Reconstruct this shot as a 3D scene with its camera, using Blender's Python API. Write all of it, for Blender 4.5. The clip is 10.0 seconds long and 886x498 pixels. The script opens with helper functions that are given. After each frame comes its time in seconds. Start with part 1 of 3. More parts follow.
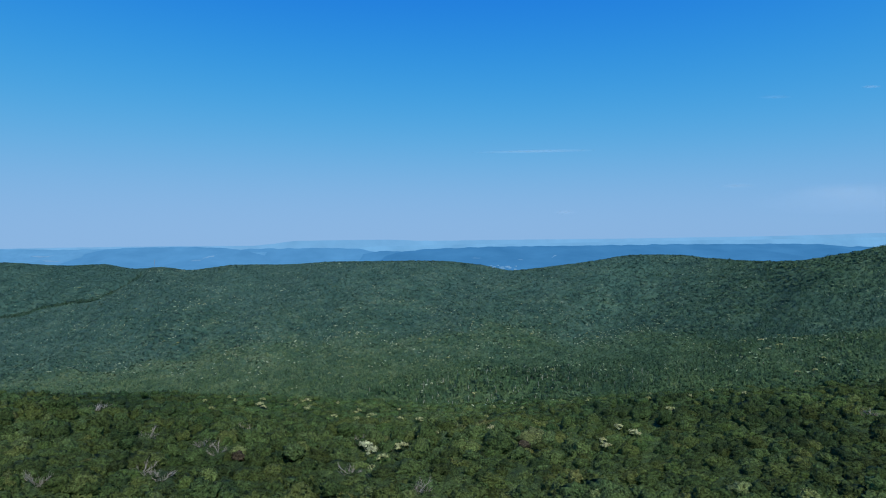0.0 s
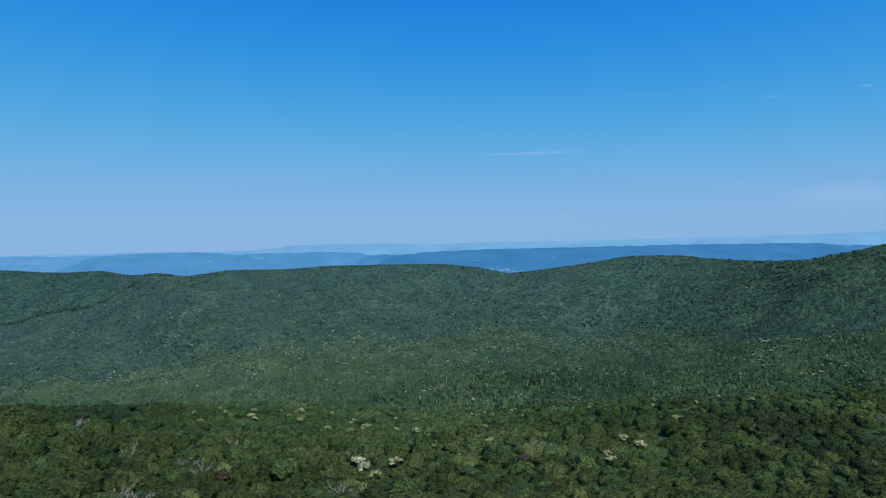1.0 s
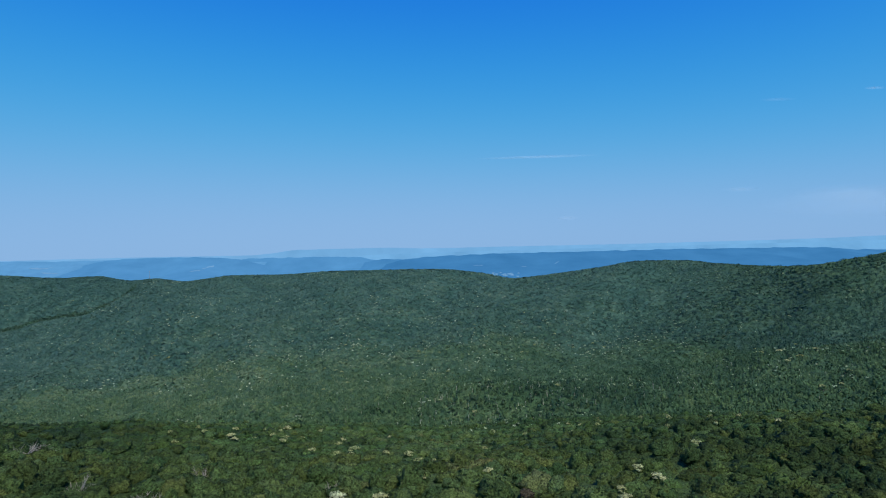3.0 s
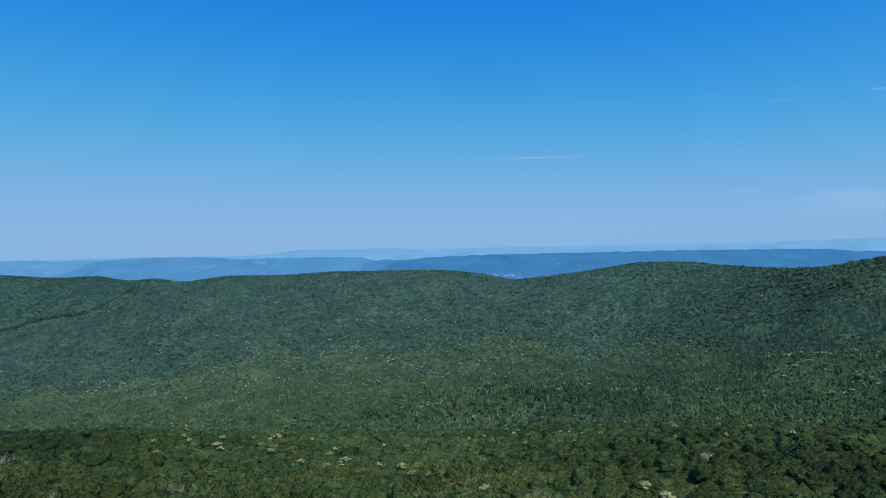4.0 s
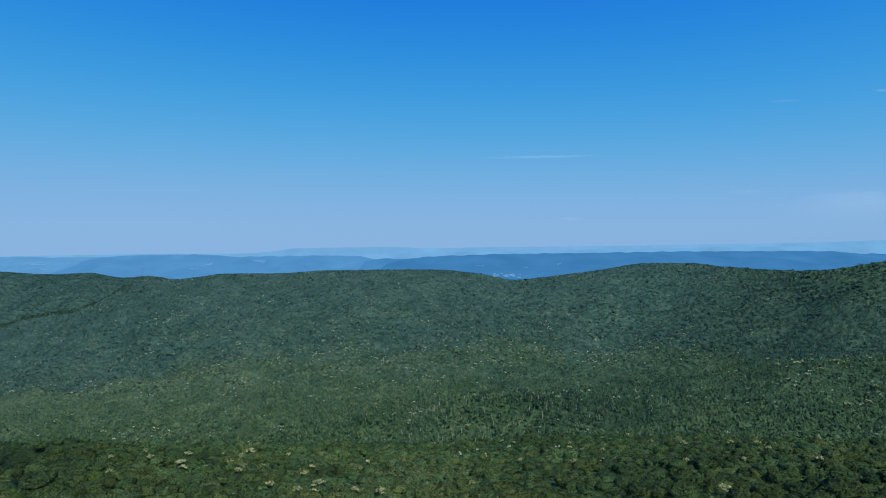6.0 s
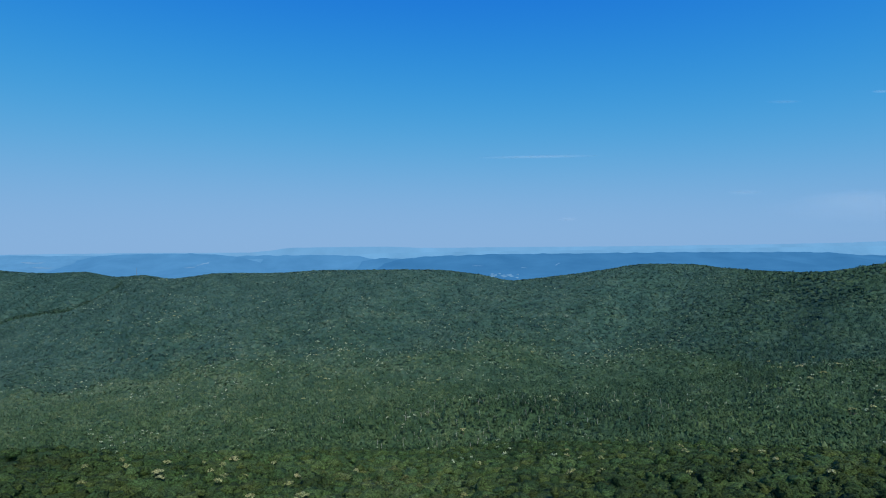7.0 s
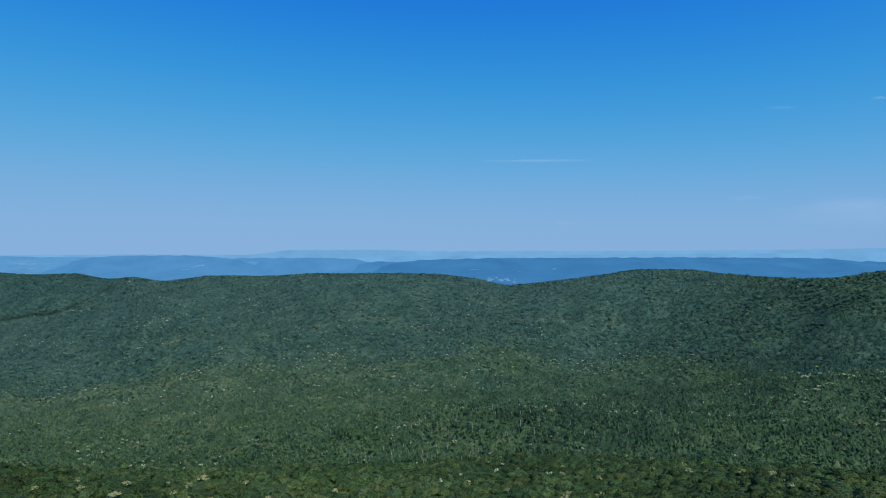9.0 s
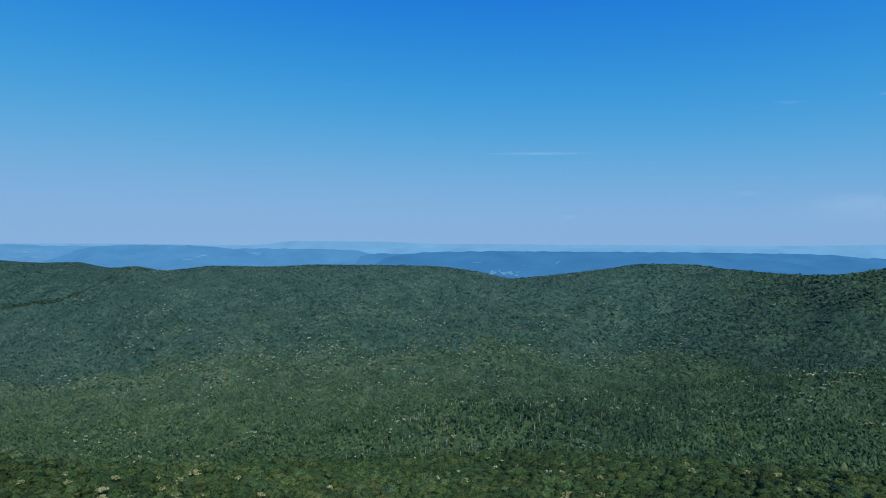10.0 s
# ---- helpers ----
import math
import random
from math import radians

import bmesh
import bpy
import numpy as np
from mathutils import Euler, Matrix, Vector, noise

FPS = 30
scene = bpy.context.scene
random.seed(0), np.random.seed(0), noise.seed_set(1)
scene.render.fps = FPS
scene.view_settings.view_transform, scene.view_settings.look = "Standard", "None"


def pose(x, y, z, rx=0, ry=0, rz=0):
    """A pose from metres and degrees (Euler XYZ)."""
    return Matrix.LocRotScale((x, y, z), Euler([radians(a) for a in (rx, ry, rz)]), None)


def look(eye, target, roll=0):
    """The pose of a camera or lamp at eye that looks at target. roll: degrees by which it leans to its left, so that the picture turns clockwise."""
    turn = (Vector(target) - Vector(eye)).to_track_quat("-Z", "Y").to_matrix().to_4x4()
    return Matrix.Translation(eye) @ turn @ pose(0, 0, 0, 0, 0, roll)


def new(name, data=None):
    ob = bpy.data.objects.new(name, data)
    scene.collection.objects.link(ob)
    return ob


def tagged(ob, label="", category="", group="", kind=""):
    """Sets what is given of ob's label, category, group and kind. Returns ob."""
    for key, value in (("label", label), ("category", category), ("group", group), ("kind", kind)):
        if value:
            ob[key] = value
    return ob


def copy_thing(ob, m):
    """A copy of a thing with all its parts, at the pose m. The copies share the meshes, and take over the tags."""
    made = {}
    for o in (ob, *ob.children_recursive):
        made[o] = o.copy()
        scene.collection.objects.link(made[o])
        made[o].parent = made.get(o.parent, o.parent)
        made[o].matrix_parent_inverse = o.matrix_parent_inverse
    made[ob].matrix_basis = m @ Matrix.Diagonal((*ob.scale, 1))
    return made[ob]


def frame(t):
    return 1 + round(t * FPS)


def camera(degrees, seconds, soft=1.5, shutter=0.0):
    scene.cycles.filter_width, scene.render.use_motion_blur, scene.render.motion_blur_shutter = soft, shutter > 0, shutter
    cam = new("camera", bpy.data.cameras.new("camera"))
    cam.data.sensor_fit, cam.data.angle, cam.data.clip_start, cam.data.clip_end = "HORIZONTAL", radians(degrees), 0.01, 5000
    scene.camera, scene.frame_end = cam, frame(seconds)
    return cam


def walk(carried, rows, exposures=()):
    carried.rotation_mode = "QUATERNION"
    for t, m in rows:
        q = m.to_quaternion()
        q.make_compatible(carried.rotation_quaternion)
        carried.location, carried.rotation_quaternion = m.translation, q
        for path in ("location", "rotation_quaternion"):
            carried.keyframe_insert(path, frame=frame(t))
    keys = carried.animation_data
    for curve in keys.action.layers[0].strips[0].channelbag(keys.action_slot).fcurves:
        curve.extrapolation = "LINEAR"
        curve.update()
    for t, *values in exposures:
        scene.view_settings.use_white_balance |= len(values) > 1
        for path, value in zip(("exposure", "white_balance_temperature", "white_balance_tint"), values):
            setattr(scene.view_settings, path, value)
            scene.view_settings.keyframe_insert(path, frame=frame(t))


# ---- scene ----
cam = camera(73.0, 10.0, soft=1.05)
walk(cam, [
    (0.0, pose(0.00, 0.00, 300.00, 89.25, 1.00, 0.00)),
    (0.5, pose(0.83, 6.08, 300.27, 89.38, 1.33, -0.13)),
    (1.0, pose(1.81, 12.65, 300.50, 89.52, 1.60, -0.15)),
    (1.5, pose(2.92, 19.66, 300.70, 89.69, 1.81, -0.15)),
    (2.0, pose(4.15, 27.04, 300.87, 89.82, 1.89, -0.04)),
    (2.5, pose(5.49, 34.72, 301.02, 89.89, 1.77, 0.11)),
    (4.0, pose(9.95, 58.87, 301.33, 90.01, 1.50, 0.41)),
    (4.5, pose(11.54, 67.07, 301.39, 90.00, 1.37, 0.49)),
    (5.0, pose(13.15, 75.23, 301.44, 90.00, 1.24, 0.53)),
    (5.5, pose(14.77, 83.29, 301.47, 89.96, 1.13, 0.53)),
    (7.0, pose(19.51, 106.16, 301.52, 89.92, 0.85, 0.30)),
    (7.5, pose(21.01, 113.13, 301.52, 89.91, 0.75, 0.22)),
    (8.0, pose(22.43, 119.66, 301.53, 89.91, 0.65, 0.12)),
    (8.5, pose(23.76, 125.67, 301.53, 89.95, 0.54, 0.06)),
    (9.0, pose(24.99, 131.11, 301.53, 90.26, 0.47, 0.08)),
    (9.5, pose(26.11, 135.91, 301.54, 89.99, 0.20, 0.18)),
    (10.0, pose(27.08, 140.00, 301.55, 89.54, -0.12, 0.39)),
], exposures=((0.0, 0.02), (5.5, 0.02), (7.0, -0.06), (10.0, -0.06)))

# ---- sky, sun, exposure ----
SUN_AZIMUTH, SUN_ELEVATION = 150.0, 54.0
world = bpy.data.worlds.new("sky")
scene.world = world
world.use_nodes = True
wn, wl = world.node_tree.nodes, world.node_tree.links
sky = wn.new("ShaderNodeTexSky")
sky.sky_type = "NISHITA"
sky.sun_disc = False
sky.sun_elevation = radians(SUN_ELEVATION)
sky.sun_rotation = radians(SUN_AZIMUTH % 360)
sky.altitude, sky.air_density, sky.dust_density, sky.ozone_density = 600, 1.0, 0.3, 3.0
# a deep, polarised midsummer blue: each channel of the clear-air sky keeps its own contrast
split, join = wn.new("ShaderNodeSeparateColor"), wn.new("ShaderNodeCombineColor")
back = wn["Background"]
back.inputs["Strength"].default_value = 0.10
wl.new(sky.outputs[0], split.inputs[0])
for k, (level, half, power) in enumerate(((2.66, 3.00, 3.0), (4.69, 2.25, 2.6), (7.85, 0.40, 1.0))):
    # level * x^power / (half^power + x^power): pale towards the horizon, deep overhead, never burnt out
    grown, held, share, scale = (wn.new("ShaderNodeMath") for _ in range(4))
    grown.operation, held.operation, share.operation, scale.operation = "POWER", "ADD", "DIVIDE", "MULTIPLY"
    grown.inputs[1].default_value, held.inputs[1].default_value, scale.inputs[1].default_value = power, half ** power, level
    wl.new(split.outputs[k], grown.inputs[0])
    wl.new(grown.outputs[0], held.inputs[0])
    wl.new(grown.outputs[0], share.inputs[0])
    wl.new(held.outputs[0], share.inputs[1])
    wl.new(share.outputs[0], scale.inputs[0])
    wl.new(scale.outputs[0], join.inputs[k])
wl.new(join.outputs[0], back.inputs["Color"])

sun = new("sun", bpy.data.lights.new("sun", "SUN"))
sun.data.energy, sun.data.angle, sun.data.color = 3.7, radians(0.6), (1.0, 0.95, 0.86)
saz, sel = radians(SUN_AZIMUTH), radians(SUN_ELEVATION)
sun.matrix_world = look((math.sin(saz) * math.cos(sel) * 900, math.cos(saz) * math.cos(sel) * 900, 300 + math.sin(sel) * 900), (0, 0, 300))


# ---- materials ----
def material(name):
    m = bpy.data.materials.new(name)
    m.use_nodes = True
    n, l = m.node_tree.nodes, m.node_tree.links
    return m, n, l, n["Principled BSDF"]


def node(n, kind, **values):
    made = n.new(kind)
    for key, value in values.items():
        made.inputs[key].default_value = value
    return made


def ramp(n, stops):
    r = n.new("ShaderNodeValToRGB")
    while len(r.color_ramp.elements) < len(stops):
        r.color_ramp.elements.new(0.5)
    for e, (p, c) in zip(r.color_ramp.elements, stops):
        e.position, e.color = p, (*c, 1)
    return r


def math_node(n, l, how, a, b):
    m = n.new("ShaderNodeMath")
    m.operation = how
    for i, s in enumerate((a, b)):
        if isinstance(s, (int, float)):
            m.inputs[i].default_value = s
        else:
            l.new(s, m.inputs[i])
    return m.outputs[0]


def mix_colour(n, l, fac, a, b, blend="MIX"):
    m = n.new("ShaderNodeMix")
    m.data_type, m.blend_type = "RGBA", blend
    for i, s in ((0, fac), (6, a), (7, b)):
        if isinstance(s, (int, float)):
            m.inputs[i].default_value = s
        elif isinstance(s, tuple):
            m.inputs[i].default_value = (*s, 1)
        else:
            l.new(s, m.inputs[i])
    return m.outputs[2]


def foliage(name, stops, single=False, leaf=1.1, stand=0.008, swing=0.55, bump=1.0, wax=0.02, mottle=4.2, cool_stops=None, variety=1.0):
    """Leaves: the tree's own tone, drifts of species over the slope, and leaf-scale mottling."""
    m, n, l, p = material(name)
    if single:
        tone = n.new("ShaderNodeObjectInfo").outputs["Random"]
        own = math_node(n, l, "FRACT", math_node(n, l, "MULTIPLY", tone, 37.7), 0.0)
    else:
        a, b = n.new("ShaderNodeAttribute"), n.new("ShaderNodeAttribute")
        a.attribute_name, b.attribute_name = "tone", "hue"
        tone, own = a.outputs["Fac"], b.outputs["Fac"]
    place = n.new("ShaderNodeNewGeometry").outputs["Position"]
    drift = node(n, "ShaderNodeTexNoise", Scale=stand, Detail=3.0, Roughness=0.65)
    l.new(place, drift.inputs["Vector"])
    d = math_node(n, l, "MULTIPLY", math_node(n, l, "SUBTRACT", drift.outputs["Fac"], 0.5), swing * 3)
    mott = node(n, "ShaderNodeTexNoise", Scale=leaf, Detail=2.0, Roughness=0.7)
    l.new(place, mott.inputs["Vector"])
    t = math_node(n, l, "ADD", math_node(n, l, "ADD", math_node(n, l, "MULTIPLY", tone, 0.75), 0.12), d)
    base = ramp(n, stops)
    l.new(t, base.inputs["Fac"])
    grain = math_node(n, l, "MAXIMUM", math_node(n, l, "SUBTRACT", math_node(n, l, "MULTIPLY", mott.outputs["Fac"], mottle), mottle / 2 - 1), 0.3)
    hue = base.outputs["Color"]
    # second palette, mixed in by place; on the far slopes it carries painted haze
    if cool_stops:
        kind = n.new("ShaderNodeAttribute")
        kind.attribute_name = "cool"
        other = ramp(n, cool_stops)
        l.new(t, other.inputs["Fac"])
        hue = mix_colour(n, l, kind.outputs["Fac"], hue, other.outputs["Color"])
    # kinds side by side: olive oaks, plain green maples, bluish ashes
    kinds = ramp(n, [(0.0, (1.14, 0.98, 0.88)), (0.3, (1.03, 1.0, 0.95)), (0.6, (0.97, 1.0, 1.0)), (0.85, (0.86, 0.97, 1.08)), (1.0, (1.06, 1.10, 0.95))])
    l.new(own, kinds.inputs["Fac"])
    hue = mix_colour(n, l, variety, hue, mix_colour(n, l, 1.0, hue, kinds.outputs["Color"], "MULTIPLY"))
    l.new(mix_colour(n, l, 1.0, hue, grain, "MULTIPLY"), p.inputs["Base Color"])
    p.inputs["Roughness"].default_value = 0.6
    p.inputs["Specular IOR Level"].default_value = wax
    b = node(n, "ShaderNodeBump", Strength=bump, Distance=0.7)
    l.new(mott.outputs["Fac"], b.inputs["Height"])
    l.new(b.outputs["Normal"], p.inputs["Normal"])
    return m


NEAR_STOPS = [(0.0, (0.024, 0.041, 0.016)), (0.3, (0.039, 0.061, 0.019)), (0.6, (0.055, 0.084, 0.027)), (0.85, (0.077, 0.103, 0.034)), (1.0, (0.092, 0.11, 0.041))]
BROW_STOPS = [(0.0, (0.024, 0.046, 0.018)), (0.3, (0.038, 0.07, 0.023)), (0.6, (0.055, 0.096, 0.032)), (0.85, (0.076, 0.119, 0.04)), (1.0, (0.091, 0.127, 0.048))]
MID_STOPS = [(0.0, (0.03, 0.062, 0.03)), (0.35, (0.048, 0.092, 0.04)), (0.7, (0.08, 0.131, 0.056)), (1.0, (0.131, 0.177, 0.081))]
# bluish distance haze is put into these leaf colours
FAR_HAZE_STOPS = [(0.0, (0.03, 0.072, 0.057)), (0.35, (0.044, 0.096, 0.073)), (0.7, (0.069, 0.126, 0.09)), (1.0, (0.103, 0.156, 0.11))]
leaf_single = foliage("oak_leaves", NEAR_STOPS, single=True)
leaf_near = foliage("oak_canopy", NEAR_STOPS, cool_stops=BROW_STOPS)
leaf_slope = foliage("slope_canopy", MID_STOPS, leaf=0.5, wax=0.02, mottle=1.4, bump=0.4, stand=0.018, swing=0.38, cool_stops=FAR_HAZE_STOPS, variety=0.45)
# dark leaves that stand in for ravine shadow and for gaps between trees
leaf_dark = foliage("shade_dark_leaves", [(0.0, (0.030, 0.062, 0.040)), (1.0, (0.050, 0.098, 0.060))], leaf=0.6, swing=0.2)
blossom = foliage("cream_blossom", [(0.0, (0.20, 0.27, 0.15)), (0.5, (0.34, 0.40, 0.25)), (1.0, (0.52, 0.56, 0.39))], swing=0.2, variety=0.3)
blossom_single = foliage("cream_blossom_crown", [(0.0, (0.17, 0.20, 0.075)), (0.5, (0.28, 0.30, 0.13)), (1.0, (0.40, 0.40, 0.20))], single=True, swing=0.2, variety=0.3)
light_single = foliage("light_green_leaves", [(0.0, (0.085, 0.115, 0.040)), (1.0, (0.125, 0.160, 0.062))], single=True, swing=0.2)
blossom_bright = foliage("full_cream_blossom", [(0.0, (0.30, 0.33, 0.17)), (1.0, (0.44, 0.46, 0.27))], single=True, swing=0.2, variety=0.3)
russet_single = foliage("russet_leaves", [(0.0, (0.056, 0.050, 0.032)), (1.0, (0.080, 0.064, 0.042))], single=True, swing=0.2, variety=0.3)


def plain(name, colours, scale, rough=0.9, bump=0.3):
    m, n, l, p = material(name)
    place = n.new("ShaderNodeNewGeometry").outputs["Position"]
    big = node(n, "ShaderNodeTexNoise", Scale=scale, Detail=5.0, Roughness=0.65)
    l.new(place, big.inputs["Vector"])
    base = ramp(n, [(0.3, colours[0]), (0.7, colours[1])])
    l.new(big.outputs["Fac"], base.inputs["Fac"])
    l.new(base.outputs["Color"], p.inputs["Base Color"])
    p.inputs["Roughness"].default_value = rough
    p.inputs["Specular IOR Level"].default_value = 0.05
    b = node(n, "ShaderNodeBump", Strength=bump, Distance=0.3)
    l.new(big.outputs["Fac"], b.inputs["Height"])
    l.new(b.outputs["Normal"], p.inputs["Normal"])
    return m


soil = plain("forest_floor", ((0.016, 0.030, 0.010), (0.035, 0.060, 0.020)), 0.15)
bark = plain("grey_bark", ((0.10, 0.085, 0.07), (0.22, 0.20, 0.17)), 2.0)
dead_wood = plain("bleached_dead_wood", ((0.19, 0.17, 0.14), (0.34, 0.31, 0.27)), 1.5)


pale_wood = plain("pale_standing_wood", ((0.30, 0.31, 0.24), (0.46, 0.46, 0.37)), 1.5)


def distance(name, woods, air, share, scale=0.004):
    """Far country as a plain glowing backdrop: the blue haze of distance is put in as emission over a wooded tone."""
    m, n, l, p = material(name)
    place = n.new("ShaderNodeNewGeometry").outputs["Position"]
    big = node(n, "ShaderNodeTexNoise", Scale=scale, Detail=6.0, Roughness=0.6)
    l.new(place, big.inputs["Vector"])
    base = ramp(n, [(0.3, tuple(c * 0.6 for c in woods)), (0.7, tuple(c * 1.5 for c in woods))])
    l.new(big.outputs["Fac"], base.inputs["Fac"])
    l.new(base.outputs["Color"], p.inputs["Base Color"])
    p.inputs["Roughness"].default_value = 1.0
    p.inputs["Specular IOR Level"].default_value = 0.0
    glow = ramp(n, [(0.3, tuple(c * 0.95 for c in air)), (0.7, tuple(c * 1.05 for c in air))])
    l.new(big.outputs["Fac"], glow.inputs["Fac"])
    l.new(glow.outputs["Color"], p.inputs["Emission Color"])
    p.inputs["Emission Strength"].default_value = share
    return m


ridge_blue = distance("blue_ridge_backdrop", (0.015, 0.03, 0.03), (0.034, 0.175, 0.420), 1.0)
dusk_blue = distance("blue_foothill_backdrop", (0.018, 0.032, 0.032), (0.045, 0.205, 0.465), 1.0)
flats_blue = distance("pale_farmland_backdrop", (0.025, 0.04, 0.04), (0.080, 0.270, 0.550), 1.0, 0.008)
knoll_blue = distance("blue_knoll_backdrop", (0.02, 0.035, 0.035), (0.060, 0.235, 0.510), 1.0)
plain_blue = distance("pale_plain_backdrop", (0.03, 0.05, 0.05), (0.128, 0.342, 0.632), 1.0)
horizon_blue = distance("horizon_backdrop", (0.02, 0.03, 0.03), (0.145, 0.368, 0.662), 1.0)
# fields and house walls glow as well, with the haze in their emission
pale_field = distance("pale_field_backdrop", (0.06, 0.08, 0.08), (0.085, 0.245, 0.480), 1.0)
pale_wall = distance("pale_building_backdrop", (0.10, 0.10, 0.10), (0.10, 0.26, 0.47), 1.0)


# ---- the lie of the land ----
def curve(xs, ys, q):
    """A smooth monotone curve through a few knots."""
    xs, ys, q = np.asarray(xs, float), np.asarray(ys, float), np.clip(np.asarray(q, float), xs[0], xs[-1])
    h, d = np.diff(xs), np.diff(ys) / np.diff(xs)
    s = np.zeros_like(xs)
    s[1:-1] = np.where(d[:-1] * d[1:] > 0, 2 * d[:-1] * d[1:] / (d[:-1] + d[1:] + 1e-12 * np.sign(d[:-1] + d[1:])), 0)
    s[0], s[-1] = d[0], d[-1]
    i = np.clip(np.searchsorted(xs, q) - 1, 0, len(xs) - 2)
    t = (q - xs[i]) / h[i]
    return ys[i] * (1 + 2 * t) * (1 - t) ** 2 + s[i] * h[i] * t * (1 - t) ** 2 + ys[i + 1] * t * t * (3 - 2 * t) + s[i + 1] * h[i] * t * t * (t - 1)


# Lines of the land across the view: bearing (sideways per metre ahead), metres ahead, treetop level below the eye.
NEAR_SLOPE = ((-0.7, -0.4, 0.0, 0.3, 0.7), (280,) * 5, (-76, -88, -92, -91, -86))
UPPER_BROW = ((-0.7, -0.3, 0.0, 0.25, 0.4, 0.7), (380,) * 6, (-96, -107, -113, -107, -100, -94))
BROW = ((-0.7, -0.3, -0.12, 0.0, 0.12, 0.3, 0.45, 0.7), (430, 440, 540, 600, 590, 495, 430, 395), (-105, -112, -144, -165, -161, -132, -114, -104))
RAVINE = ((-0.7, -0.3, 0.0, 0.2, 0.4, 0.55, 0.7), (640, 620, 680, 670, 610, 600, 600), (-225, -198, -188, -174, -152, -147, -143))
BENCH = ((-0.7, -0.57, -0.38, -0.2, -0.05, 0.1, 0.2, 0.29, 0.43, 0.52, 0.6, 0.75), (1150, 1069, 892, 790, 800, 745, 755, 800, 800, 754, 765, 740), (-245, -230, -215, -197, -185, -162, -166, -168, -155, -132, -134, -118))
HOLLOW = ((-0.7, -0.55, -0.38, -0.2, -0.05, 0.1, 0.25, 0.4, 0.5, 0.6, 0.75), (1400, 1250, 1150, 980, 960, 930, 980, 1000, 930, 880, 850), (-245, -240, -210, -203, -200, -200, -205, -195, -168, -148, -130))
FACE = ((-0.7, -0.54, -0.41, -0.27, -0.14, 0.0, 0.15, 0.33, 0.5, 0.6, 0.75), (1760, 1676, 1410, 1330, 1245, 1300, 1250, 1211, 1188, 1050, 980), (-205, -145, -140, -155, -160, -152, -168, -175, -122, -100, -72))
# where the painted leaf tone steps, by bearing, set to fit the camera's view
TONE_LINE = ((-0.7, -0.48, -0.39, -0.31, -0.16, 0.05, 0.12, 0.22, 0.30, 0.44, 0.53, 0.61, 0.75), (1130, 1180, 1235, 1165, 1160, 1165, 1240, 1140, 1200, 1080, 790, 860, 820))
CREST_BEARING = (-0.95, -0.74, -0.627, -0.571, -0.514, -0.472, -0.429, -0.344, -0.269, -0.174, -0.08, -0.004, 0.062, 0.114, 0.166, 0.251, 0.326, 0.393, 0.44, 0.506, 0.581, 0.638, 0.695, 0.74, 0.9)
CREST_AHEAD = (2300, 2250, 2200, 2150, 2100, 2000, 1920, 1850, 1800, 1760, 1730, 1710, 1660, 1620, 1610, 1610, 1640, 1640, 1560, 1420, 1230, 1160, 1120, 1100, 1080)
CREST_LEVEL = (-46.0, -52.0, -67.0, -63.0, -79.5, -71.0, -80.0, -63.0, -62.5, -55.5, -55.5, -57.5, -68.5, -83.5, -76.5, -61.0, -47.5, -49.5, -56.5, -59.5, -54, -44, -32, -22, 10)
EYE = 300.0
CANOPY = 13.0


def swell(x, y, size, seed):
    """Smooth rolling unevenness, about -1 to 1."""
    r = np.random.RandomState(seed)
    out = 0
    for k in range(5):
        a = r.uniform(0, 2 * np.pi)
        w = 2 * np.pi / (size * r.uniform(0.6, 1.5))
        out = out + np.sin((x * np.cos(a) + y * np.sin(a)) * w + r.uniform(0, 6.3))
    return out / 2.6


def ravine_line(v):
    """How far ahead the wooded ravine of the far slope lies, by bearing."""
    return np.interp(v, (-0.78, -0.70, -0.646, -0.58, -0.55, -0.529, -0.505), (1800, 1840, 1830, 1800, 1835, 1905, 2010))


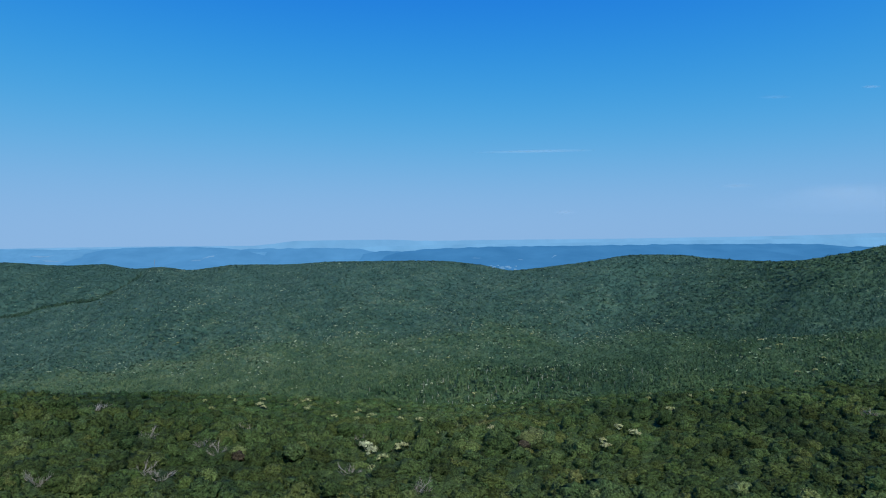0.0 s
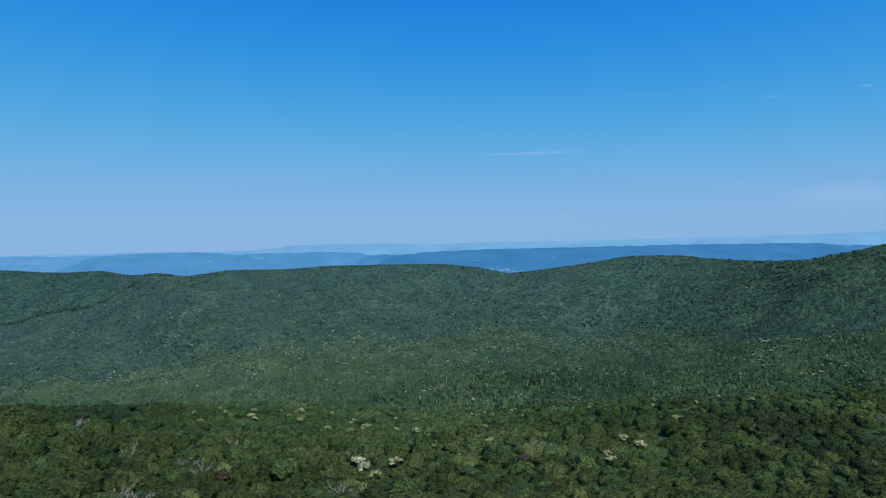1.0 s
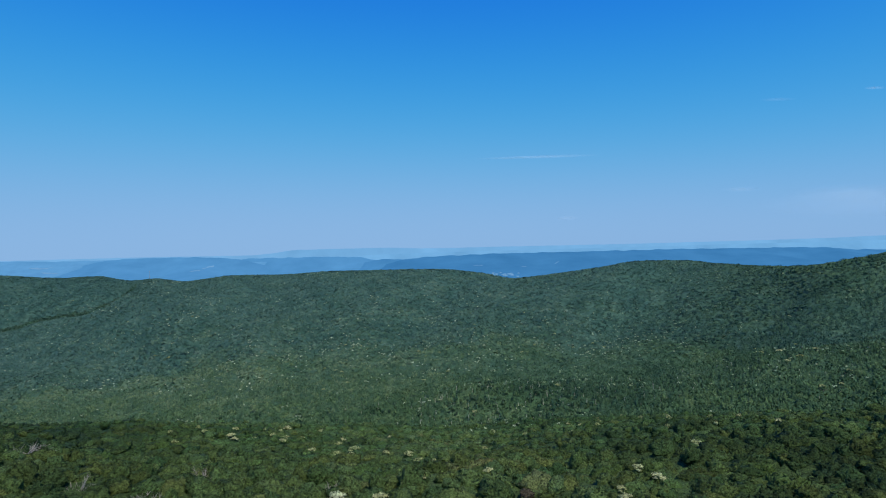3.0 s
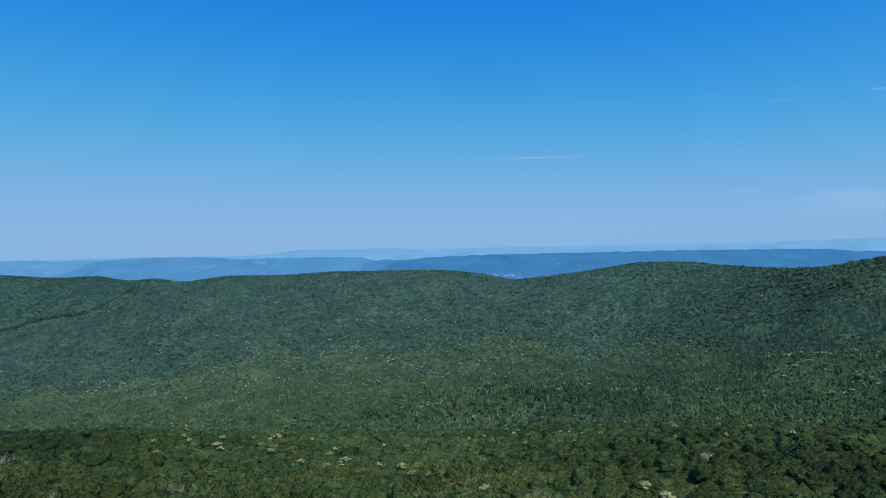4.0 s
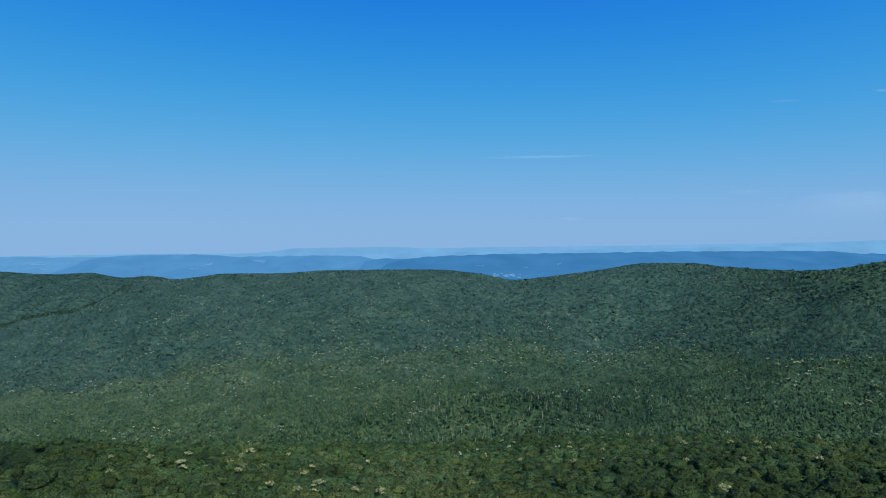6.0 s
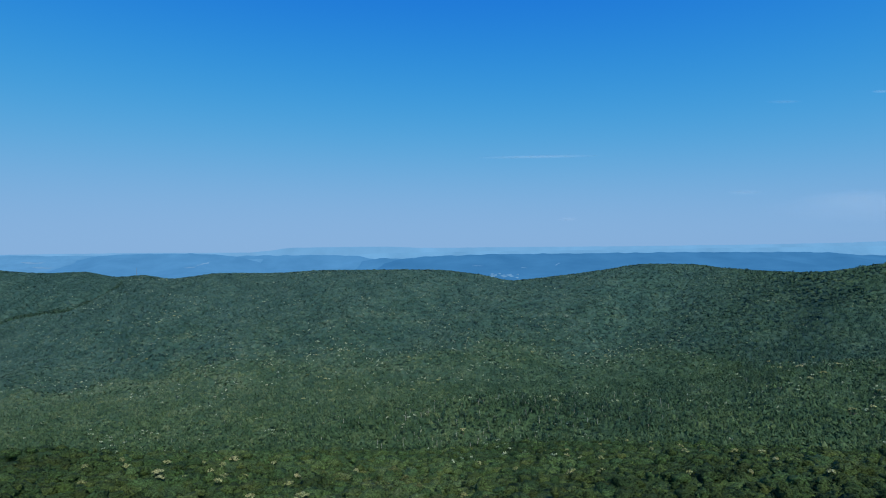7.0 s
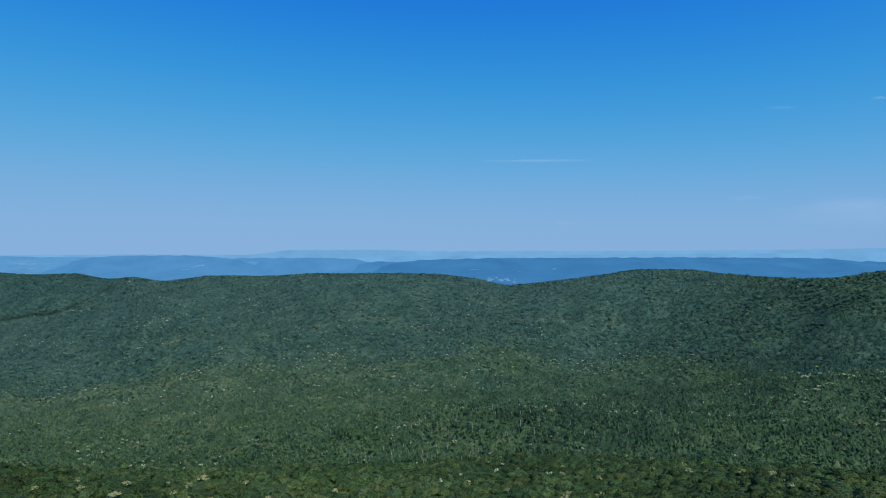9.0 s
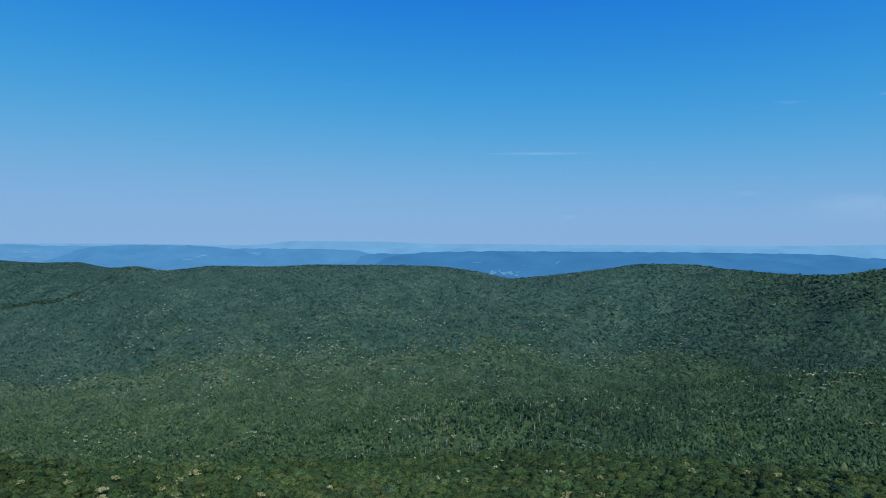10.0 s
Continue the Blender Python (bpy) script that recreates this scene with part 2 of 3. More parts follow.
def treetops(x, y):
    """Mean level of the treetops."""
    x, y = np.asarray(x, float), np.asarray(y, float)
    v = x / np.maximum(y, 150.0)
    ys, zs = [np.full_like(v, -400.0), np.full_like(v, 0.0)], [np.full_like(v, -66.0), np.full_like(v, -74.0)]
    for b, a, z in (NEAR_SLOPE, UPPER_BROW, BROW, RAVINE, BENCH, HOLLOW, FACE, (CREST_BEARING, CREST_AHEAD, CREST_LEVEL)):
        ys.append(curve(b, a, v))
        zs.append(curve(b, z, v))
    ys += [ys[-1] + 450, ys[-1] + 1100, np.full_like(v, 9000.0)]
    zs += [np.full_like(v, -200.0), np.full_like(v, -242.0), np.full_like(v, -242.0)]
    ys, zs = np.array(ys), np.array(zs)
    d = np.diff(zs, axis=0) / np.diff(ys, axis=0)
    s = np.zeros_like(zs)
    prod, total = d[:-1] * d[1:], d[:-1] + d[1:]
    s[1:-1] = np.where(prod > 0, 2 * prod / np.where(np.abs(total) < 1e-9, 1e-9, total), 0)
    out = np.where(y <= ys[0], zs[0], zs[-1])
    for k in range(len(ys) - 1):
        h = ys[k + 1] - ys[k]
        t = (y - ys[k]) / h
        inside = (t >= 0) & (t < 1)
        t = np.clip(t, 0, 1)
        z = zs[k] * (1 + 2 * t) * (1 - t) ** 2 + s[k] * h * t * (1 - t) ** 2 + zs[k + 1] * t * t * (3 - 2 * t) + s[k + 1] * h * t * t * (t - 1)
        out = np.where(inside, z, out)
    crest = ys[9]
    face = np.clip((y - 1050) / 150, 0, 1) * np.clip((crest - y) / 150, 0, 1)
    spur = np.sin(v * 17 - y / 150 + 1.5) + 0.6 * np.sin(v * 38 - y / 100)
    out = out + face * (7.5 * spur + 4 * swell(x, y, 160, 3))
    cut = ravine_line(v)
    out = out - 17 * np.exp(-((y - cut) / 38) ** 2) * np.clip((-0.49 - v) / 0.04, 0, 1)
    near = np.clip((700 - y) / 200, 0, 1)
    return EYE + out + near * 1.5 * swell(x, y, 90, 5)


def ground_level(x, y):
    return treetops(x, y) - CANOPY


def mesh_object(name, verts, tris, mat, smooth=True, **marks):
    me = bpy.data.meshes.new(name)
    verts, tris = np.asarray(verts, np.float32), np.asarray(tris, np.int32)
    me.vertices.add(len(verts))
    me.vertices.foreach_set("co", verts.ravel())
    me.loops.add(tris.size)
    me.loops.foreach_set("vertex_index", tris.ravel())
    me.polygons.add(len(tris))
    me.polygons.foreach_set("loop_start", np.arange(0, tris.size, 3, dtype=np.int32))
    me.polygons.foreach_set("use_smooth", np.full(len(tris), smooth))
    for mark, values in marks.items():
        a = me.attributes.new(mark, "FLOAT", "POINT")
        a.data.foreach_set("value", np.asarray(values, np.float32))
    me.update(calc_edges=True)
    me.validate()
    me.materials.append(mat)
    return new(name, me)


def grid_tris(nu, nv):
    i = np.arange(nu * nv).reshape(nu, nv)
    a, b, c, d = i[:-1, :-1].ravel(), i[1:, :-1].ravel(), i[1:, 1:].ravel(), i[:-1, 1:].ravel()
    return np.concatenate([np.stack([a, b, c], 1), np.stack([a, c, d], 1)])


# the ground: one sheet out to the horizon
gx = np.unique(np.concatenate([np.linspace(-9000, -2000, 15), np.linspace(-2000, 2000, 160), np.linspace(2000, 9000, 15)]))
gy = np.unique(np.concatenate([np.linspace(-5000, -400, 10), np.linspace(-400, 2500, 180), np.linspace(2500, 9000, 24)]))
X, Y = np.meshgrid(gx, gy, indexing="ij")
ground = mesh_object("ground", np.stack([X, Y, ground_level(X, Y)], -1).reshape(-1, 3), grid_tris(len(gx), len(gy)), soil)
tagged(ground, "shaded forest floor of a wooded mountain valley", "ground", kind="structure")

# ---- woods ----
rng = np.random.RandomState(7)


def dome(rings, segs, lumps, seed):
    """A lumpy tree crown, one unit in radius; its base at z = -0.5."""
    r = np.random.RandomState(seed)
    centres = r.normal(size=(lumps, 3))
    centres[:, 2] = np.abs(centres[:, 2]) * 0.9 - 0.1
    centres /= np.linalg.norm(centres, axis=1, keepdims=True)

    def radius(d):
        near = np.max(d @ centres.T, axis=1)
        return 0.70 + 0.38 * np.clip((near - 0.72) / 0.28, 0, 1)

    dirs = [[0, 0, 1.0]]
    for i in range(rings):
        e = np.pi / 2 - (i + 1) * (np.pi / 2 + 0.6) / rings
        for k in range(segs):
            a = 2 * np.pi * (k + 0.5 * (i % 2)) / segs + r.uniform(-0.2, 0.2)
            ee = e + r.uniform(-0.1, 0.1)
            dirs.append([np.cos(a) * np.cos(ee), np.sin(a) * np.cos(ee), np.sin(ee)])
    dirs = np.array(dirs)
    verts = dirs * (radius(dirs) * r.uniform(0.93, 1.07, len(dirs)))[:, None]
    tris = [[0, 1 + k, 1 + (k + 1) % segs] for k in range(segs)]
    for i in range(rings - 1):
        for k in range(segs):
            a, b = 1 + i * segs + k, 1 + i * segs + (k + 1) % segs
            c, d = a + segs, b + segs
            tris += [[a, c, b], [b, c, d]]
    verts[:, 2] *= 0.85
    return verts, np.array(tris)


def lobed(seed, lobes, tufts, tuft_size, flat=0.6, core=(1, 6), lobe=(0.34, 0.55), jitter=0.27):
    """A wide tree crown, about one unit in radius: leafy lobes with gaps between them, each a dark heart in a shell of leaf tufts."""
    r = np.random.RandomState(seed)
    verts, tris, base = [], [], 0
    each = tufts // lobes
    for k in range(lobes):
        out = 0.85 * math.sqrt((k + 0.3) / lobes) * r.uniform(0.85, 1.1) if lobes > 1 else 0.0
        a = 2.4 * k + r.uniform(-0.4, 0.4)
        size = r.uniform(*lobe) * np.array((r.uniform(0.85, 1.25), r.uniform(0.85, 1.25), r.uniform(0.75, 1.1)))
        at = np.array((out * math.cos(a), out * math.sin(a), flat * (1 - 1.2 * out * out) + r.uniform(-0.08, 0.08)))
        v, t = dome(*core, 4, seed * 31 + k)
        verts.append(v * size * 0.92 + at)
        tris.append(t + base)
        base += len(v)
        d = r.normal(size=(each, 3))
        d[:, 2] = np.abs(d[:, 2]) - 0.25
        d /= np.linalg.norm(d, axis=1, keepdims=True)
        c = d * size * r.uniform(0.85, 1.1, (each, 1)) + at
        n = d + (0, 0, 0.25) + r.normal(size=d.shape) * jitter
        n /= np.linalg.norm(n, axis=1, keepdims=True)
        u = np.cross(n, r.normal(size=d.shape))
        u /= np.linalg.norm(u, axis=1, keepdims=True)
        w = np.cross(n, u)
        q = tuft_size * r.uniform(0.6, 1.4, (each, 1))
        verts.append(np.concatenate([c + u * q, c - u * q * 0.5 + w * q * 0.8, c - u * q * 0.5 - w * q * 0.8]))
        i = np.arange(each)
        tris.append(np.stack([base + i, base + each + i, base + 2 * each + i], 1))
        base += 3 * each
    return np.concatenate(verts), np.concatenate(tris)


def billowed(seed, rings, segs, billows, tufts, tuft_size, high=0.6, deep=0.36, jitter=0.5, low=0.55, ragged=0.42):
    """A broad tree crown, about one unit in radius: one rounded head broken into billows with dark creases between them, under a skin of leaf tufts."""
    r = np.random.RandomState(seed)
    k = np.arange(billows)
    up = 1 - 1.25 * (k + 0.5) / billows
    turn = 2.4 * k + r.uniform(-0.5, 0.5, billows)
    out = np.sqrt(1 - np.clip(up, -1, 1) ** 2)
    centres = np.stack([out * np.cos(turn), out * np.sin(turn), up], 1) + r.normal(0, 0.10, (billows, 3))
    centres /= np.linalg.norm(centres, axis=1, keepdims=True)
    wide = 1.55 / math.sqrt(billows) * r.uniform(0.8, 1.3, billows)
    proud = r.uniform(0.75, 1.2, billows)
    squash = np.array((1.0, 1.0, high)) * r.uniform(0.78, 1.22, 3)
    boughs = r.normal(size=(3, 3))
    boughs[:, 2] = np.abs(boughs[:, 2]) * 0.6
    boughs /= np.linalg.norm(boughs, axis=1, keepdims=True)

    def surface(d):
        angle = np.arccos(np.clip(d @ centres.T, -1, 1)) / wide
        swollen = np.max(proud * np.sqrt(np.clip(1 - angle ** 2, 0, 1)), axis=1)
        thrown = 0.80 + ragged * np.clip(np.max(d @ boughs.T, axis=1), 0, 1) ** 2
        return d * (thrown * (1 - deep + deep * 1.25 * swollen))[:, None] * squash

    dirs = [[0, 0, 1.0]]
    for i in range(rings):
        e = np.pi / 2 - (i + 1) * (np.pi / 2 + low) / rings
        for q in range(segs):
            a = 2 * np.pi * (q + 0.5 * (i % 2)) / segs + r.uniform(-0.15, 0.15)
            ee = e + r.uniform(-0.07, 0.07)
            dirs.append([np.cos(a) * np.cos(ee), np.sin(a) * np.cos(ee), np.sin(ee)])
    dirs = np.array(dirs)
    verts = [surface(dirs) * r.uniform(0.9, 1.1, (len(dirs), 1))]
    tris = [[0, 1 + q, 1 + (q + 1) % segs] for q in range(segs)]
    for i in range(rings - 1):
        for q in range(segs):
            a, b = 1 + i * segs + q, 1 + i * segs + (q + 1) % segs
            tris += [[a, a + segs, b], [b, a + segs, b + segs]]
    if tufts:
        d = r.normal(size=(tufts, 3))
        d[:, 2] = np.where(d[:, 2] < -0.2, -d[:, 2], d[:, 2])
        d /= np.linalg.norm(d, axis=1, keepdims=True)
        c = surface(d) * r.uniform(0.95, 1.16, (tufts, 1))
        n = d + (0, 0, 0.2) + r.normal(size=d.shape) * jitter
        n /= np.linalg.norm(n, axis=1, keepdims=True)
        u = np.cross(n, r.normal(size=d.shape))
        u /= np.linalg.norm(u, axis=1, keepdims=True)
        w = np.cross(n, u)
        q = tuft_size * r.uniform(0.6, 1.4, (tufts, 1))
        base, i = len(verts[0]), np.arange(tufts)
        verts += [c + u * q, c - u * q * 0.5 + w * q * 0.8, c - u * q * 0.5 - w * q * 0.8]
        tris = np.concatenate([np.array(tris), np.stack([base + i, base + tufts + i, base + 2 * tufts + i], 1)])
    return np.concatenate(verts), np.array(tris)


def scatter(y0, y1, step, reach=0.79, loose=0.75):
    """Jittered tree places over a stretch of the land."""
    half = reach * y1 + 30
    px, py = np.meshgrid(np.arange(-half, half, step), np.arange(y0, y1, step))
    px = px + (np.arange(px.shape[0]) % 2)[:, None] * step / 2
    px, py = px.ravel() + rng.uniform(-loose, loose, px.size) * step, py.ravel() + rng.uniform(-loose, loose, py.size) * step
    keep = np.abs(px) < reach * np.maximum(py, 150) + 25
    return px[keep], py[keep]


def tone_line(px, py):
    """How far ahead the painted leaf tone steps from lighter to darker and bluer, placed to fit the camera's view."""
    return np.interp(px / py, TONE_LINE[0], TONE_LINE[1]) + 25 * swell(px, py, 150, 42)


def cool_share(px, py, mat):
    """The share of the second palette. On the far slopes it puts distance haze into the leaf colour: it grows up the
    valley, in drifts, with a step at the tone line.
    """
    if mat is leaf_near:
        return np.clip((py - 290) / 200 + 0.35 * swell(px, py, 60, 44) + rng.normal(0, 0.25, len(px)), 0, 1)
    change = tone_line(px, py)
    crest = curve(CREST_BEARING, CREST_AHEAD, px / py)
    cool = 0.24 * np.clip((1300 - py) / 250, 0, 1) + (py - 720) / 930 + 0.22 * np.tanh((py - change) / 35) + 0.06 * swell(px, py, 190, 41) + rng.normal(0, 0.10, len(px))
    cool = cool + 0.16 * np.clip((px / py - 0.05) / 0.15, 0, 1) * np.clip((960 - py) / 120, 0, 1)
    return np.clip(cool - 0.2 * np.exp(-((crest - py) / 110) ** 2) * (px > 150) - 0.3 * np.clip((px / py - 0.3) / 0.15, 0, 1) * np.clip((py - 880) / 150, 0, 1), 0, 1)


def lower_canopy(name, near, far, across, along, depth, rough, mat, label):
    """The closed leafy layer between the taller crowns, over a stretch of land given by its near and far edge."""
    v, f = np.meshgrid(np.linspace(-0.82, 0.82, across), np.linspace(0, 1, along), indexing="ij")
    v = v + rng.uniform(-0.45, 0.45, v.shape) * 1.64 / across
    y = near(v) + np.clip(f + rng.uniform(-0.45, 0.45, f.shape) / along, 0, 1) * (far(v) - near(v))
    x, y = (v * y).ravel(), y.ravel()
    z = treetops(x, y) - np.interp(y, *depth) + rng.normal(0, rough, len(x))
    ob = mesh_object(name, np.stack([x, y, z], 1), grid_tris(across, along), mat, True, tone=np.clip(rng.normal(0.36, 0.18, len(x)), 0, 1), cool=cool_share(x, y, mat), hue=np.full(len(x), 0.5))
    return tagged(ob, label, "woods", kind="stuff")


def forest(name, px, py, variants, mat, size, label, rise=1.6, smooth=True, spread=0.22, sink=0.95, vary=1.0, tall_as=1.0):
    """Many crowns joined into one mesh of woods."""
    n = len(px)
    pz = treetops(px, py)
    rad = size * np.exp(np.clip(rng.normal(0, spread, n), -1.7 * spread, 1.7 * spread))
    tall = rng.normal(0, rise, n)
    tone = 0.5 + vary * (rng.beta(2.2, 2.2, n) - 0.5)
    # tone lowered by bearing to fit the camera's view, mostly towards the right
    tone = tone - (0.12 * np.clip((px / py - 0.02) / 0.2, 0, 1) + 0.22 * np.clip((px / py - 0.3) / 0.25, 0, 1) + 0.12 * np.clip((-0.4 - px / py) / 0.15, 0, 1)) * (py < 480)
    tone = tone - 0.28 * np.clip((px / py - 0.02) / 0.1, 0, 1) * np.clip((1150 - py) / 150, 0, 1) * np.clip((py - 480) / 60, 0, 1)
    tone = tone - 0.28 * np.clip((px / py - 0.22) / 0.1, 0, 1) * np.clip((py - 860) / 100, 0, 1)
    # diagonal shadow belt put into the tone just above the line, lighter strip below it
    past = py - tone_line(px, py)
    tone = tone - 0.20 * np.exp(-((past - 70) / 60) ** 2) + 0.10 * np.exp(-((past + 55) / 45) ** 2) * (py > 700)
    # slope beyond the ravine darkened in the leaf tone, standing in for its shade
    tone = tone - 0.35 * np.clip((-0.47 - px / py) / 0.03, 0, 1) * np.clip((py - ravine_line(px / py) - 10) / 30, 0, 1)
    # light haze over the left of the hollow, put into the leaf tone
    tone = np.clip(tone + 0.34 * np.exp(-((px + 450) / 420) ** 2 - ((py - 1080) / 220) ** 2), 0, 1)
    spin = rng.uniform(0, 2 * np.pi, n)
    pick = rng.randint(0, len(variants), n)
    cool = cool_share(px, py, mat)
    own = rng.uniform(0, 1, n)
    allv, allt, allc, alld, allh, base = [], [], [], [], [], 0
    for k, (v, t) in enumerate(variants):
        i = np.nonzero(pick == k)[0]
        c, s = np.cos(spin[i])[:, None], np.sin(spin[i])[:, None]
        x = (v[:, 0] * c - v[:, 1] * s) * rad[i][:, None] + px[i][:, None]
        y = (v[:, 0] * s + v[:, 1] * c) * rad[i][:, None] + py[i][:, None]
        z = v[:, 2] * (rad[i] * tall_as * rng.uniform(0.9, 1.25, len(i)))[:, None] + (pz[i] + tall[i] - sink * rad[i])[:, None]
        allv.append(np.stack([x, y, z], -1).reshape(-1, 3))
        allt.append((t[None] + (np.arange(len(i)) * len(v))[:, None, None] + base).reshape(-1, 3))
        allc.append(np.repeat(tone[i], len(v)))
        alld.append(np.repeat(cool[i], len(v)))
        allh.append(np.repeat(own[i], len(v)))
        base += len(i) * len(v)
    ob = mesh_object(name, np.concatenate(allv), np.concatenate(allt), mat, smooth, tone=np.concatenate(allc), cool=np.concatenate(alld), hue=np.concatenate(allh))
    return tagged(ob, label, "woods", kind="stuff")


# trees that stand out of the woods: flowering ones by size, dead ones, a withered one
PALE_LARGE = ((-36, 266), (-32, 257))
PALE_BROAD = ((-26, 244), (-20, 265), (-16, 363), (-10, 350), (84, 291), (87, 276), (122, 325), (-126, 404), (-93, 403), (-105, 452), (-64, 429), (102, 424), (-47, 373))
PALE_MIDDLING = ((-121, 396), (-62, 410), (-46, 359), (-28, 363), (22, 289), (26, 267), (69, 263), (68, 254), (-129, 420), (-164, 407), (-144, 408), (-110, 397), (-115, 431), (-104, 415), (-103, 424), (-85, 411), (-82, 451), (-36, 462), (38, 487), (92, 554), (97, 502), (103, 484), (121, 504), (59, 463), (84, 426), (146, 532), (149, 490), (173, 505), (166, 479), (175, 475), (193, 471), (204, 460), (-92, 393), (-70, 374), (-55, 366), (87, 436))
PALE_SMALL = ((-29, 229), (-5, 285), (-12, 280), (113, 475), (93, 467), (128, 377), (150, 366), (26, 386), (-2, 346), (-152, 419), (183, 411), (174, 390), (-105, 435), (108, 556), (138, 577), (192, 519), (177, 354), (165, 596), (173, 561), (-149, 379))
PALE_GREEN = ((48, 193), (114, 189), (-89, 221), (46, 213), (98, 199), (-88, 253))
SLOPE_LARGE = ((401, 757), (453, 772), (521, 858), (488, 927), (412, 733), (-183, 1045), (5, 1011), (-615, 1311), (-571, 1277))
SLOPE_SMALL = ((34, 706), (135, 756), (237, 1144), (213, 1206), (297, 1162), (515, 921), (381, 760), (384, 711), (394, 636), (373, 632), (427, 673), (-185, 1163), (-155, 1157), (-204, 1059), (-150, 967), (-179, 924), (-48, 1134), (-9, 1106), (174, 1353), (279, 1171), (479, 966), (-208, 1147), (-32, 960), (-790, 1531), (-628, 1467), (-585, 1430), (-573, 1431), (-603, 1398), (-747, 1476), (-919, 1711), (-891, 1675), (-838, 1647), (-1141, 1876), (60, 1240), (136, 1103), (166, 1143), (-171, 1034))
BARE = ((-137, 198), (-114, 223), (-105, 216), (-106, 261), (-98, 255), (-98, 294), (-38, 233), (-10, 209), (-43, 277), (209, 294), (-81, 202), (-133, 267))
BARE_LARGE = ((-181, 307),)
RUSSET = ((-86, 246), (35, 268))


def cleared(px, py, places, room):
    """Which of these tree places keep clear of the given ones."""
    free = np.ones(len(px), bool)
    for x, y in places:
        free &= (px - x) ** 2 + (py - y) ** 2 > room ** 2
    return free


all_x, all_y = scatter(182, 1240, 7.2, loose=0.5)
free = cleared(all_x, all_y, PALE_LARGE + PALE_BROAD + PALE_MIDDLING + PALE_SMALL + PALE_GREEN + RUSSET, 3.4) & cleared(all_x, all_y, BARE, 5.0) & cleared(all_x, all_y, BARE_LARGE, 9.0)
all_x, all_y = all_x[free], all_y[free]
edge = curve(BROW[0], BROW[1], all_x / all_y) + 75
near_x, near_y = all_x[all_y < edge], all_y[all_y < edge]
stretch = (near_y > 203) & (near_y < 243)
close = (near_y < 335) & ~stretch
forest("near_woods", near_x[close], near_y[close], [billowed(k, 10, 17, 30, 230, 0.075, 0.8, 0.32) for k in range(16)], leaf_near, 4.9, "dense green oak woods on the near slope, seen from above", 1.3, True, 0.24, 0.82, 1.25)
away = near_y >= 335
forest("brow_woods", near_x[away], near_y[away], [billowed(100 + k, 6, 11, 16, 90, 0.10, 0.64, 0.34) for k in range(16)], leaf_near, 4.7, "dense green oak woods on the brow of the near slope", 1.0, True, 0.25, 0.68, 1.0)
all_x, all_y = scatter(400, 1240, 5.5)
edge = curve(BROW[0], BROW[1], all_x / all_y) + 75
bench = (all_y >= edge) & (all_y < 1080 + 70 * swell(all_x, all_y, 120, 21))
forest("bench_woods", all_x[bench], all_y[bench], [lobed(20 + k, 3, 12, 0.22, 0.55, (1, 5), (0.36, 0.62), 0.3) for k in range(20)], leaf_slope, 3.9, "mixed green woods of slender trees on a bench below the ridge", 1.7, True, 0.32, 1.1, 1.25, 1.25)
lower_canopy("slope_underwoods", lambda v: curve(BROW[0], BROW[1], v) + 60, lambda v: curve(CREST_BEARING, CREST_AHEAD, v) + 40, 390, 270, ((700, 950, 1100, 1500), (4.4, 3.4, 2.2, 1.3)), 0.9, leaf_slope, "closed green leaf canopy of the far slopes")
lower_canopy("near_underwoods", lambda v: 185 + 0 * v, lambda v: curve(BROW[0], BROW[1], v) + 75, 190, 110, ((200, 400, 500), (2.6, 1.9, 1.8)), 0.7, leaf_near, "closed green leaf canopy of the near slope")
px, py = np.meshgrid(np.arange(-210, 220, 7.2), np.arange(-150, 182, 7.2))
px, py = px.ravel() + rng.uniform(-2.8, 2.8, px.size), py.ravel() + rng.uniform(-2.8, 2.8, py.size)
forest("woods_below", px, py, [billowed(80 + k, 4, 8, 12, 34, 0.16) for k in range(8)], leaf_near, 5.0, "green oak woods on the hilltop under the flight", 1.3, True, 0.25, 0.78)
px, py = scatter(960, 2340, 6.6)
keep = (py < curve(CREST_BEARING, CREST_AHEAD, px / py) + 60) & (py >= 1080 + 70 * swell(px, py, 120, 21))
forest("ridge_woods", px[keep], py[keep], [billowed(40 + k, 1, 6, 4, 7, 0.36, 0.48, 0.3, 0.16, 0.2) for k in range(20)], leaf_slope, 4.3, "green woods covering the long ridge, with bluish haze in the leaf colour", 0.6, True, 0.36, 0.40, 1.25)


def part(name, verts, tris, mat, parent, label="", smooth=True):
    ob = mesh_object(name, verts, tris, mat, smooth)
    ob.parent = parent
    if label:
        tagged(ob, label)
    return ob


def tube(path, radii, sides=6):
    """A tapering round limb along a path."""
    path = np.asarray(path, float)
    verts, tris = [], []
    for i, (p, r) in enumerate(zip(path, radii)):
        d = path[min(i + 1, len(path) - 1)] - path[max(i - 1, 0)]
        d = d / np.linalg.norm(d)
        u = np.cross(d, (0.3, 0.9, 0.1))
        u /= np.linalg.norm(u)
        w = np.cross(d, u)
        for k in range(sides):
            a = 2 * np.pi * k / sides
            verts.append(p + r * (np.cos(a) * u + np.sin(a) * w))
    for i in range(len(path) - 1):
        for k in range(sides):
            a, b = i * sides + k, i * sides + (k + 1) % sides
            tris += [[a, b, a + sides], [b, b + sides, a + sides]]
    return np.array(verts), np.array(tris)


def joined(pieces):
    verts, tris, base = [], [], 0
    for v, t in pieces:
        verts.append(v)
        tris.append(np.asarray(t) + base)
        base += len(v)
    return np.concatenate(verts), np.concatenate(tris)


